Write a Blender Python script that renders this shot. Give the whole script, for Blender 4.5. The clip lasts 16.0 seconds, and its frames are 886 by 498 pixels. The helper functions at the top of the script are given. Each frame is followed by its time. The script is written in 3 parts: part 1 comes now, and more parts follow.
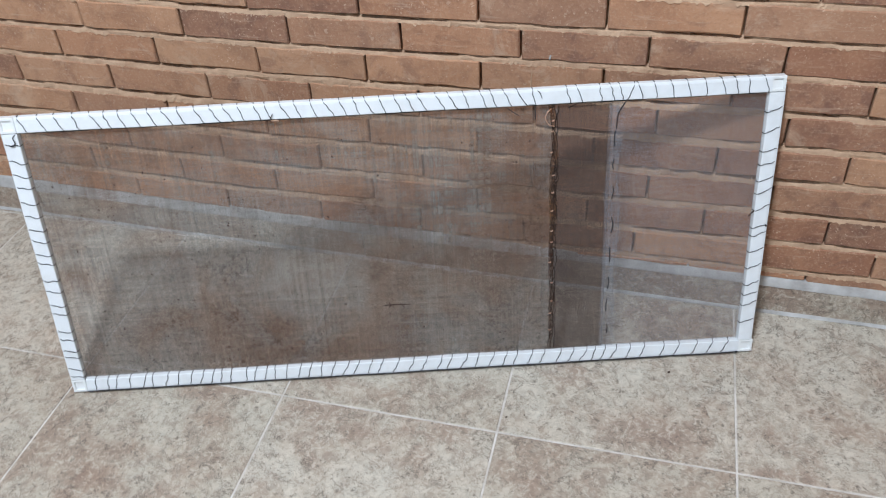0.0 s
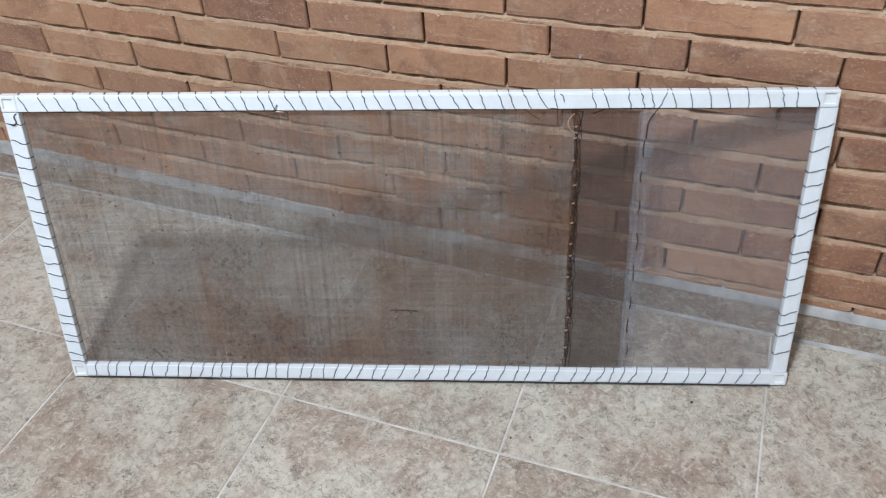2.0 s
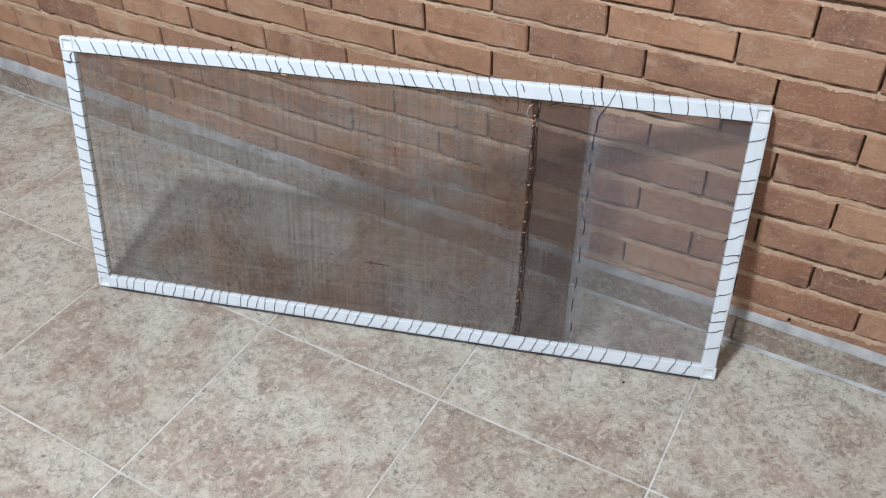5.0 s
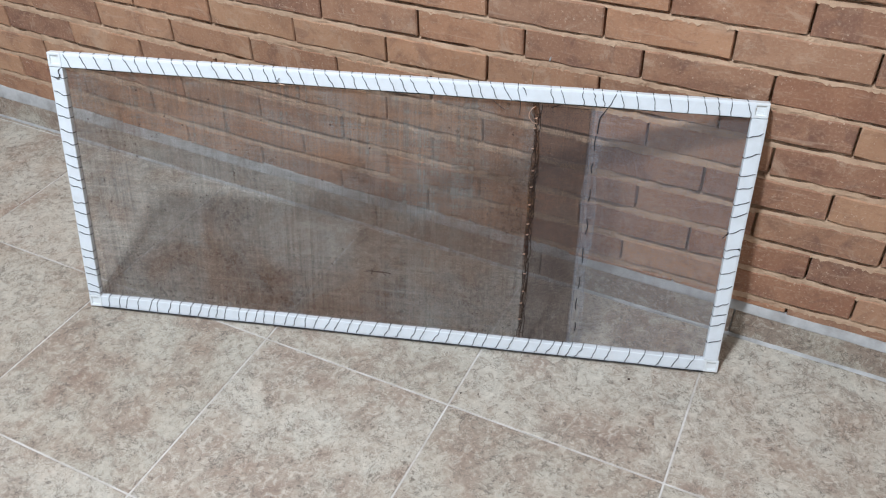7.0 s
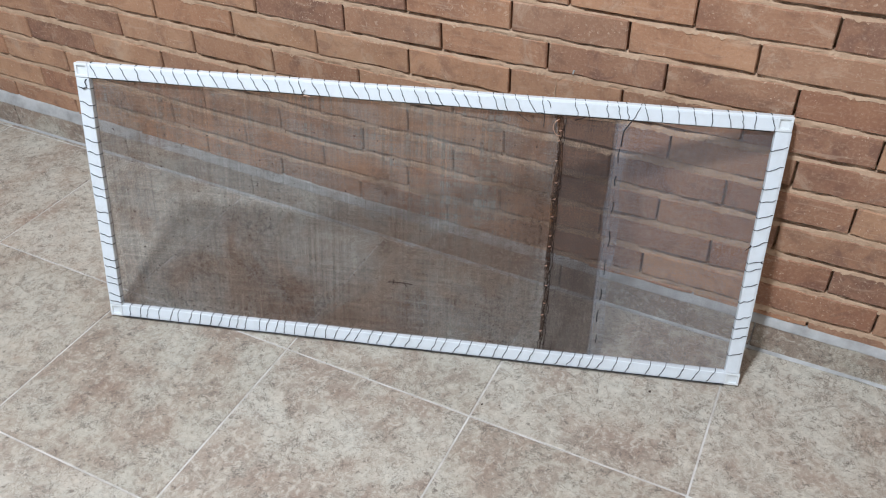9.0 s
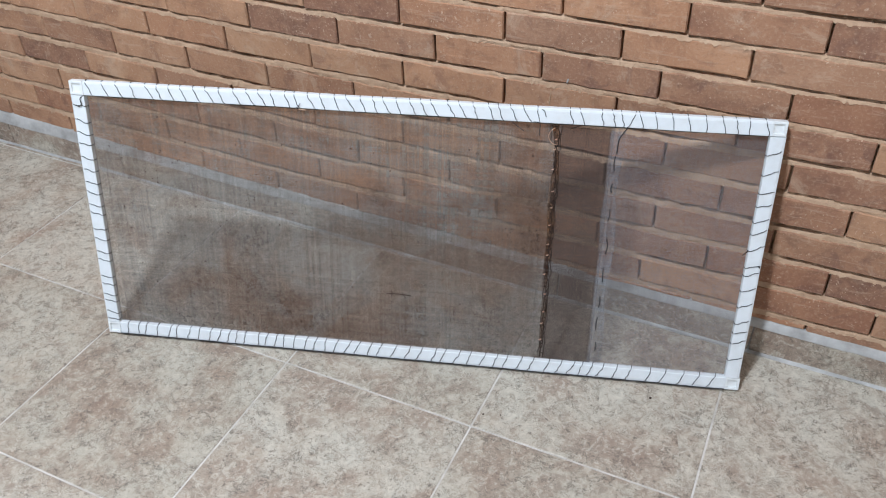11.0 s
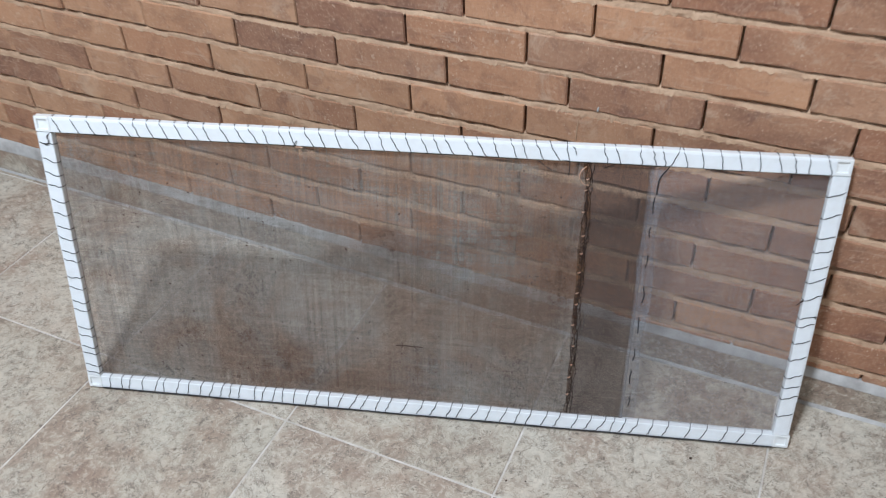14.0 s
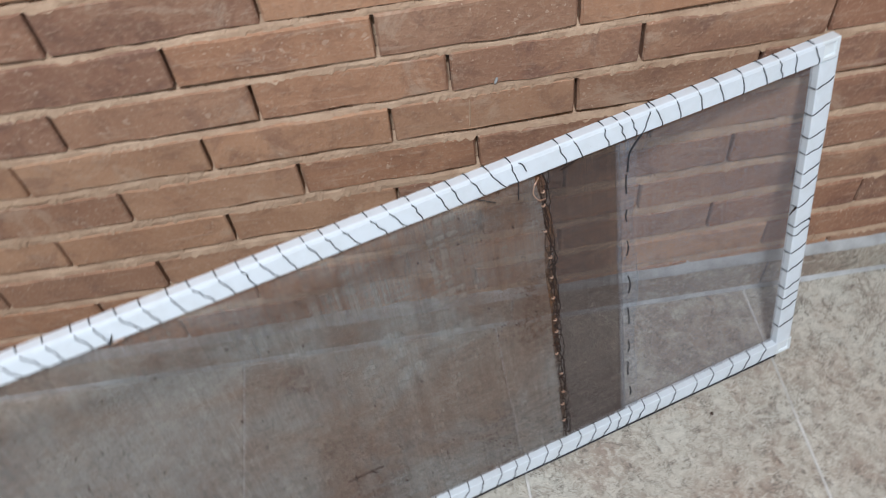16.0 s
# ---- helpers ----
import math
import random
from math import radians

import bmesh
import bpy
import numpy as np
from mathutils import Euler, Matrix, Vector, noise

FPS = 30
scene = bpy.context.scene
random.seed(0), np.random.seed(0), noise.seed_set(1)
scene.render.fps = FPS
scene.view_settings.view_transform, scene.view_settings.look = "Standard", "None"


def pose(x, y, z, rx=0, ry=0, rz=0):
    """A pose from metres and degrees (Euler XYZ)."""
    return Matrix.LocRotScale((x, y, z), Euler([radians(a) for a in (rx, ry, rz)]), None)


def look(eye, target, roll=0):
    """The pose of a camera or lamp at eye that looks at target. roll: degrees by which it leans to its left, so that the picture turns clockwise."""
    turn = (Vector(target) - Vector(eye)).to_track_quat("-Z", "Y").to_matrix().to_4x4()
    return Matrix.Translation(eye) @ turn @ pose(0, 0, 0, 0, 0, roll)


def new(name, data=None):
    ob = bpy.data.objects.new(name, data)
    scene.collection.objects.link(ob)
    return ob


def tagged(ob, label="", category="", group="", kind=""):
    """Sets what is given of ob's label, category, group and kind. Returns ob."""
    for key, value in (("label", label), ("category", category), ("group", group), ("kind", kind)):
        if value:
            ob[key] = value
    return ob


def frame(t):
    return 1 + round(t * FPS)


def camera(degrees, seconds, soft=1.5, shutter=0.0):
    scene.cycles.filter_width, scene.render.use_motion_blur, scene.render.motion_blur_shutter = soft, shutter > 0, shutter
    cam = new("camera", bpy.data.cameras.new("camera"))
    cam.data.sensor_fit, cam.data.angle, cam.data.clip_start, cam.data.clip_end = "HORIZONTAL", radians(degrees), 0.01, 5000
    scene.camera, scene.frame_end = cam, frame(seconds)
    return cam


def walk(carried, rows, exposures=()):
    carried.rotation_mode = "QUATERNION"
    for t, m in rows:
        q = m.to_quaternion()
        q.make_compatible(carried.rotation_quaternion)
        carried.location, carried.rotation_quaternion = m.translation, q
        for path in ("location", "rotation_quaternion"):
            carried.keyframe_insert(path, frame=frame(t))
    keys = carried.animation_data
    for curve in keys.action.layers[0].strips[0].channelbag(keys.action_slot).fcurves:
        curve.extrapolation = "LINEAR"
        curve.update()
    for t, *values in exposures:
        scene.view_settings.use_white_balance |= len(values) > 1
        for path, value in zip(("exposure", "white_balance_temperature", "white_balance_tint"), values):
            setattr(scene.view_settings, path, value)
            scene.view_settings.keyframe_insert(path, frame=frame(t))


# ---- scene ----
cam = camera(55.1, 16.0, soft=1.1, shutter=0.5)
PATH = [
    (0, (0.221, 3.134, 1.37), (-0.198, 4.62, 0.098), -2.9),
    (0.5, (0.298, 3.102, 1.377), (-0.178, 4.571, 0.105), -3.4),
    (1, (0.335, 3.125, 1.364), (-0.18, 4.574, 0.085), -3.8),
    (1.5, (0.325, 3.216, 1.352), (-0.207, 4.644, 0.057), -3.7),
    (2, (0.295, 3.273, 1.342), (-0.269, 4.681, 0.038), -3.3),
    (2.5, (0.316, 3.295, 1.35), (-0.321, 4.669, 0.044), -3.4),
    (3, (0.419, 3.281, 1.366), (-0.3, 4.62, 0.067), -3.5),
    (3.5, (0.513, 3.251, 1.385), (-0.277, 4.561, 0.096), -3.7),
    (4, (0.585, 3.205, 1.394), (-0.234, 4.517, 0.126), -2.9),
    (4.5, (0.626, 3.192, 1.397), (-0.175, 4.508, 0.122), -1.9),
    (7, (0.524, 3.13, 1.396), (-0.151, 4.521, 0.127), -0.6),
    (7.5, (0.518, 3.126, 1.396), (-0.172, 4.519, 0.137), -0.8),
    (8, (0.51, 3.108, 1.395), (-0.185, 4.508, 0.147), -0.6),
    (10.5, (0.471, 3.103, 1.4), (-0.197, 4.524, 0.16), -0.4),
    (11, (0.483, 3.101, 1.399), (-0.2, 4.526, 0.173), -1.2),
    (11.5, (0.489, 3.092, 1.399), (-0.217, 4.514, 0.183), -1.4),
    (12, (0.486, 3.071, 1.391), (-0.23, 4.487, 0.173), -1.6),
    (12.5, (0.481, 3.064, 1.393), (-0.223, 4.509, 0.203), -1.2),
    (13, (0.469, 3.053, 1.401), (-0.217, 4.556, 0.274), -0.1),
    (13.5, (0.427, 3.141, 1.396), (-0.264, 4.626, 0.248), -0.3),
    (14, (0.344, 3.303, 1.391), (-0.312, 4.701, 0.12), -1.7),
    (14.5, (0.209, 3.433, 1.371), (-0.215, 4.826, 0.0), -1.0),
    (15, (0.031, 3.518, 1.358), (-0.061, 4.928, -0.057), 1.7),
    (15.5, (-0.057, 3.638, 1.333), (-0.079, 5.0, -0.132), -1.2),
    (16, (-0.102, 3.856, 1.336), (-0.047, 5.051, -0.267), -6.5),
]
walk(cam, [(t, look(eye, target, roll)) for t, eye, target, roll in PATH],
     exposures=[(0, 0.13, 5420, 9), (14.5, 0.13, 5420, 9), (15.0, 0.13, 5420, 9), (16.0, 0.0, 5420, 9)])

# ---- world and lamps ----
world = bpy.data.worlds.new("sky")
scene.world = world
world.use_nodes = True
wn = world.node_tree.nodes
sky = wn.new("ShaderNodeTexSky")
sky.sky_type, sky.sun_disc = 'NISHITA', False
sky.sun_elevation, sky.sun_rotation = radians(45), radians(200)
world.node_tree.links.new(sky.outputs[0], wn["Background"].inputs[0])
wn["Background"].inputs[1].default_value = 0.08
# the round ceiling lamp, whose light makes the shadows spread to both sides
LAMP = (-0.30, 2.70, 3.66)
lamp = bpy.data.lights.new("lamp_light", 'AREA')
lamp.shape, lamp.size = 'DISK', 0.36
lamp.energy, lamp.color = 146, (1.0, 0.985, 0.95)
lamp_ob = new("lamp_light", lamp)
lamp_ob.matrix_world = Matrix.Translation((LAMP[0], LAMP[1], LAMP[2] - 0.075))
# added bluish fill standing in for daylight; its opening opposite is assumed
opening = bpy.data.lights.new("opening_daylight", 'AREA')
opening.shape, opening.size, opening.size_y = 'RECTANGLE', 2.6, 1.7
opening.energy, opening.color = 32, (0.84, 0.93, 1.0)
opening_ob = new("opening_daylight", opening)
opening_ob.matrix_world = look((-1.7, -1.40, 1.95), (-0.9, 4.0, 1.5))

# ---- materials ----


class Mat:
    """A small node-building helper."""

    def __init__(self, name, rough=0.6, metal=0.0, spec=0.5):
        self.m = bpy.data.materials.new(name)
        self.m.use_nodes = True
        self.t = self.m.node_tree
        self.b = self.t.nodes["Principled BSDF"]
        self.b.inputs["Roughness"].default_value = rough
        self.b.inputs["Metallic"].default_value = metal
        self.b.inputs["Specular IOR Level"].default_value = spec

    def n(self, kind, **values):
        node = self.t.nodes.new("ShaderNode" + kind)
        for key, value in values.items():
            if key == "operation":
                node.operation = value
            elif key == "data_type":
                node.data_type = value
            else:
                node.inputs[key.replace("_", " ")].default_value = value
        return node

    def link(self, a, b):
        self.t.links.new(a, b)

    def coords(self, shift=True, scale=(1, 1, 1)):
        """Object coordinates, moved at random from piece to piece."""
        tc = self.n("TexCoord")
        mp = self.n("Mapping")
        mp.inputs["Scale"].default_value = scale
        self.link(tc.outputs["Object"], mp.inputs["Vector"])
        if shift:
            info = self.n("ObjectInfo")
            mul = self.n("Math", operation='MULTIPLY')
            mul.inputs[1].default_value = 37.0
            self.link(info.outputs["Random"], mul.inputs[0])
            com = self.n("CombineXYZ")
            self.link(mul.outputs[0], com.inputs[0])
            self.link(mul.outputs[0], com.inputs[1])
            self.link(mul.outputs[0], com.inputs[2])
            self.link(com.outputs[0], mp.inputs["Location"])
        return mp.outputs[0]

    def noise(self, vec, scale, detail=4.0, rough=0.55, distort=0.0):
        n = self.n("TexNoise", Scale=scale, Detail=detail, Roughness=rough, Distortion=distort)
        self.link(vec, n.inputs["Vector"])
        return n.outputs["Fac"]

    def ramp(self, fac, *stops):
        r = self.n("ValToRGB")
        el = r.color_ramp.elements
        while len(el) < len(stops):
            el.new(0.5)
        for e, (p, c) in zip(el, stops):
            e.position = p
            e.color = (*c, 1) if len(c) == 3 else c
        self.link(fac, r.inputs[0])
        return r.outputs[0]

    def mix(self, fac, a, b, blend='MIX'):
        m = self.n("Mix", data_type='RGBA')
        m.blend_type = blend
        for value, sock in ((fac, m.inputs[0]), (a, m.inputs[6]), (b, m.inputs[7])):
            if isinstance(value, (int, float)):
                sock.default_value = value
            elif isinstance(value, tuple):
                sock.default_value = (*value, 1)
            else:
                self.link(value, sock)
        return m.outputs[2]

    def math(self, op, a, b):
        m = self.n("Math", operation=op)
        for value, sock in ((a, m.inputs[0]), (b, m.inputs[1])):
            if isinstance(value, (int, float)):
                sock.default_value = value
            else:
                self.link(value, sock)
        return m.outputs[0]

    def color(self, out):
        self.link(out, self.b.inputs["Base Color"])

    def bump(self, height, strength=0.3, distance=0.002):
        b = self.n("Bump", Strength=strength, Distance=distance)
        self.link(height, b.inputs["Height"])
        self.link(b.outputs[0], self.b.inputs["Normal"])


def g(v):
    return (v, v, v)


def brick_material(name, light, mid, dark):
    m = Mat(name, rough=0.88, spec=0.25)
    v = m.coords()
    info = m.n("ObjectInfo")
    big = m.noise(v, 7.0, 4.0, 0.6, 0.8)
    fine = m.noise(v, 170.0, 5.0, 0.65)
    blot = m.noise(v, 17.0, 6.0, 0.66, 0.6)
    scorch = m.noise(v, 11.0, 5.0, 0.62, 1.1)
    base = m.mix(m.ramp(big, (0.36, g(0)), (0.62, g(1))), mid, light)
    base = m.mix(m.math('MULTIPLY', m.ramp(blot, (0.50, g(0)), (0.64, g(1))), 0.42), base, dark)
    # purplish kiln scorching with a fairly sharp rim
    base = m.mix(m.math('MULTIPLY', m.ramp(scorch, (0.56, g(0)), (0.63, g(1))), 0.36), base, (dark[0] * 0.95, dark[1] * 0.98, dark[2] * 1.12))
    # each brick a little lighter, darker or redder
    tone = m.ramp(info.outputs["Random"], (0.0, (0.84, 0.82, 0.84)), (0.25, (1.0, 0.97, 0.95)), (0.5, (1.08, 1.08, 1.04)), (0.75, (1.10, 1.04, 0.98)), (1.0, (0.97, 0.89, 0.84)))
    base = m.mix(1.0, base, tone, 'MULTIPLY')
    # worn pale grains and dark pores
    base = m.mix(m.math('MULTIPLY', m.ramp(fine, (0.52, g(0)), (0.70, g(1))), 0.40), base, (0.52, 0.37, 0.25))
    base = m.mix(m.math('MULTIPLY', m.ramp(fine, (0.28, g(1)), (0.42, g(0))), 0.38), base, dark)
    # pale lime specks of several sizes
    for scale, reach, strength in ((30.0, 0.13, 0.36), (60.0, 0.18, 0.50), (125.0, 0.22, 0.60)):
        vor = m.n("TexVoronoi", Scale=scale)
        warp = m.n("Mix", data_type='RGBA')
        warp.inputs[0].default_value = 0.02
        m.link(v, warp.inputs[6])
        wob = m.n("TexNoise", Scale=60.0, Detail=3.0)
        m.link(v, wob.inputs["Vector"])
        m.link(wob.outputs["Color"], warp.inputs[7])
        m.link(warp.outputs[2], vor.inputs["Vector"])
        speck = m.ramp(vor.outputs["Distance"], (0.0, g(1)), (reach * 0.7, g(1)), (reach, g(0)))
        pick = m.ramp(vor.outputs["Color"], (0.54, g(0)), (0.57, g(1)))
        patchy = m.ramp(m.noise(v, 12.0, 2.0), (0.44, g(0)), (0.56, g(1)))
        speck = m.math('MULTIPLY', m.math('MULTIPLY', m.math('MULTIPLY', speck, patchy), pick), strength)
        base = m.mix(speck, base, (0.62, 0.46, 0.33))
    # thin smears of mortar
    smear = m.ramp(m.noise(v, 7.0, 7.0, 0.74, 1.4), (0.57, g(0)), (0.66, g(1)))
    base = m.mix(m.math('MULTIPLY', smear, 0.42), base, (0.52, 0.385, 0.27))
    # scratches along the face
    drag = m.noise(m.coords(scale=(0.12, 1.0, 1.0)), 90.0, 4.0, 0.6, 0.4)
    base = m.mix(m.math('MULTIPLY', m.ramp(drag, (0.60, g(0)), (0.68, g(1))), 0.28), base, (0.55, 0.41, 0.29))
    m.color(base)
    m.bump(m.math('ADD', m.math('MULTIPLY', fine, 0.7), m.math('ADD', blot, m.math('MULTIPLY', drag, 0.4))), 0.6, 0.004)
    return m.m


M_BRICK = brick_material("fired_clay_brick", (0.430, 0.256, 0.154), (0.368, 0.208, 0.123), (0.208, 0.114, 0.075))
M_BRICK_DARK = brick_material("dark_clay_brick", (0.335, 0.188, 0.115), (0.272, 0.145, 0.091), (0.150, 0.083, 0.060))


def mortar_material():
    m = Mat("sandy_mortar", rough=0.95, spec=0.15)
    v = m.coords(shift=False)
    a = m.noise(v, 22.0, 5.0, 0.65)
    f = m.noise(v, 210.0, 3.0, 0.6)
    m.color(m.mix(m.ramp(a, (0.3, g(0)), (0.7, g(1))), (0.37, 0.240, 0.150), (0.54, 0.380, 0.250)))
    m.bump(m.math('ADD', a, f), 0.6, 0.004)
    return m.m


M_MORTAR = mortar_material()


def tile_material(name="stone_look_ceramic", brown=0.0):
    """Printed stone: pale limestone clouds, brown-pink stains, flaked patches with thin dark rims."""
    m = Mat(name, rough=0.42, spec=0.5)
    v = m.coords()
    info = m.n("ObjectInfo")
    cloud = m.noise(v, 5.5, 8.0, 0.62, 0.35)
    cloud2 = m.noise(v, 14.0, 8.0, 0.70, 0.35)
    vein = m.noise(v, 46.0, 8.0, 0.74, 0.9)
    flake = m.noise(v, 70.0, 6.0, 0.62, 1.6)
    grain = m.noise(v, 210.0, 4.0, 0.65)
    tint = m.math('ADD', cloud, brown)
    base = m.ramp(tint, (0.38, (0.490, 0.460, 0.380)), (0.49, (0.446, 0.404, 0.325)), (0.58, (0.365, 0.300, 0.232)), (0.70, (0.268, 0.196, 0.148)))
    base = m.mix(m.math('MULTIPLY', m.ramp(m.math('ADD', cloud2, brown * 0.5), (0.52, g(0)), (0.61, g(1))), 0.34), base, (0.245, 0.170, 0.124))
    base = m.mix(m.math('MULTIPLY', m.ramp(cloud2, (0.40, g(1)), (0.47, g(0))), 0.38), base, (0.53, 0.485, 0.395))
    base = m.mix(m.math('MULTIPLY', m.ramp(vein, (0.53, g(0)), (0.57, g(1))), 0.42), base, (0.190, 0.142, 0.105))
    base = m.mix(m.math('MULTIPLY', m.ramp(vein, (0.42, g(1)), (0.46, g(0))), 0.50), base, (0.60, 0.555, 0.46))
    # rusty ochre tints
    base = m.mix(m.math('MULTIPLY', m.ramp(m.noise(v, 9.0, 5.0, 0.6), (0.52, g(0)), (0.66, g(1))), 0.24), base, (0.345, 0.232, 0.155))
    # small curled flakes, relief shading put into the colour: pale body, thin dark rim
    body = m.ramp(flake, (0.56, g(0)), (0.60, g(1)))
    base = m.mix(m.math('MULTIPLY', body, 0.40), base, (0.60, 0.55, 0.45))
    edge = m.ramp(flake, (0.505, g(0)), (0.525, g(1)), (0.540, g(1)), (0.556, g(0)))
    edge = m.math('MULTIPLY', edge, m.ramp(m.noise(v, 24.0, 3.0, 0.6), (0.42, g(0)), (0.56, g(1))))
    base = m.mix(m.math('MULTIPLY', edge, 0.55), base, (0.120, 0.088, 0.062))
    # dark ragged rims of the larger flaked patches
    rim = m.ramp(m.noise(v, 22.0, 8.0, 0.7, 0.4), (0.482, g(0)), (0.496, g(1)), (0.504, g(1)), (0.518, g(0)))
    rim = m.math('MULTIPLY', rim, m.ramp(m.noise(v, 17.0, 3.0, 0.6), (0.48, g(0)), (0.58, g(1))))
    base = m.mix(m.math('MULTIPLY', rim, 0.8), base, (0.10, 0.076, 0.054))
    pits = m.ramp(m.noise(v, 85.0, 6.0, 0.75, 0.6), (0.58, g(0)), (0.62, g(1)))
    base = m.mix(m.math('MULTIPLY', pits, 0.70), base, (0.095, 0.072, 0.052))
    base = m.mix(m.math('MULTIPLY', grain, 0.12), base, (0.58, 0.53, 0.46))
    tone = m.ramp(info.outputs["Random"], (0.0, (0.92, 0.91, 0.89)), (0.4, (0.99, 0.98, 0.97)), (1.0, (1.06, 1.06, 1.06)))
    base = m.mix(1.0, base, tone, 'MULTIPLY')
    m.color(base)
    r = m.ramp(cloud2, (0.3, g(0.40)), (0.7, g(0.58)))
    m.link(r, m.b.inputs["Roughness"])
    m.bump(m.math('ADD', m.math('ADD', m.math('ADD', vein, cloud2), m.math('MULTIPLY', flake, 0.8)), m.math('MULTIPLY', m.math('ADD', pits, rim), -0.5)), 0.40, 0.0035)
    return m.m


M_TILE = tile_material()
M_SKIRT = tile_material("brown_stone_look_ceramic", 0.10)


def grout_material(name, a, b):
    m = Mat(name, rough=0.9, spec=0.2)
    v = m.coords(shift=False)
    n1 = m.noise(v, 12.0, 5.0, 0.65)
    n2 = m.noise(v, 150.0, 3.0)
    m.color(m.mix(m.ramp(n1, (0.35, g(0)), (0.68, g(1))), a, b))
    m.bump(m.math('ADD', n1, n2), 0.4, 0.002)
    return m.m


M_GROUT = grout_material("pale_floor_grout", (0.44, 0.405, 0.35), (0.70, 0.67, 0.62))
M_CEMENT = grout_material("white_cement_fillet", (0.30, 0.288, 0.268), (0.50, 0.49, 0.47))
M_PLASTER = grout_material("plain_plaster", (0.58, 0.56, 0.53), (0.68, 0.66, 0.63))


def paint_material():
    m = Mat("white_coated_aluminium", rough=0.75, spec=0.2)
    v = m.coords()
    d = m.noise(v, 35.0, 5.0, 0.65)
    s = m.noise(v, 220.0, 3.0, 0.6)
    base = m.mix(m.ramp(d, (0.45, g(0)), (0.75, g(1))), (0.72, 0.745, 0.755), (0.66, 0.675, 0.67))
    base = m.mix(m.math('MULTIPLY', m.ramp(s, (0.70, g(0)), (0.76, g(1))), 0.4), base, (0.45, 0.42, 0.37))
    m.color(base)
    m.bump(m.math('ADD', d, m.math('MULTIPLY', s, 0.5)), 0.08, 0.001)
    return m.m


M_WHITE = paint_material()


def plain(name, colour, rough=0.6, metal=0.0, spread=0.25, scale=60.0):
    m = Mat(name, rough, metal)
    v = m.coords()
    n = m.noise(v, scale, 4.0, 0.6)
    m.color(m.mix(n, tuple(c * (1 - spread) for c in colour), tuple(min(1.0, c * (1 + spread)) for c in colour)))
    m.bump(n, 0.2, 0.001)
    return m.m


M_CORNER = plain("yellowed_corner_plastic", (0.74, 0.755, 0.74), 0.45, 0.0, 0.05)
M_THREAD = plain("black_thread", (0.022, 0.020, 0.022), 0.75)
M_RUST = plain("rusty_iron_wire", (0.030, 0.016, 0.011), 0.85, 0.2, 0.5, 300.0)
M_COPPER = plain("worn_copper_wire", (0.62, 0.40, 0.28), 0.35, 0.6, 0.3, 300.0)
M_TWIG = plain("dry_dark_debris", (0.055, 0.032, 0.022), 0.9)
M_OPAL = plain("opal_glass", (0.80, 0.80, 0.78), 0.3, 0.0, 0.03)
M_BLACK = plain("black_plastic", (0.018, 0.018, 0.020), 0.45)


def wire_material(name, dark, light, rough, metal, rusty):
    """Wires of a screen, varied from strand to strand and in patches."""
    m = Mat(name, rough, metal)
    v = m.coords(shift=False)
    geo = m.n("NewGeometry")
    strand = m.ramp(geo.outputs["Random Per Island"], (0.0, g(0)), (1.0, g(1)))
    base = m.mix(strand, dark, light)
    if rusty:
        stain = m.ramp(m.noise(v, 5.0, 6.0, 0.68, 0.8), (0.44, g(0)), (0.60, g(1)))
        base = m.mix(m.math('MULTIPLY', stain, 0.85), base, (0.150, 0.080, 0.046))
        spots = m.ramp(m.noise(v, 70.0, 4.0, 0.65), (0.62, g(0)), (0.68, g(1)))
        base = m.mix(m.math('MULTIPLY', spots, 0.7), base, (0.06, 0.034, 0.022))
    m.color(base)
    return m.m


M_WIRE_RUSTY = wire_material("weathered_steel_gauze", (0.125, 0.116, 0.104), (0.31, 0.295, 0.272), 0.6, 0.15, True)
M_WIRE_DARK = wire_material("dark_nylon_gauze", (0.050, 0.036, 0.030), (0.100, 0.072, 0.058), 0.6, 0.0, False)
M_WIRE_PALE = wire_material("pale_fibreglass_gauze", (0.20, 0.195, 0.20), (0.32, 0.31, 0.32), 0.5, 0.0, False)


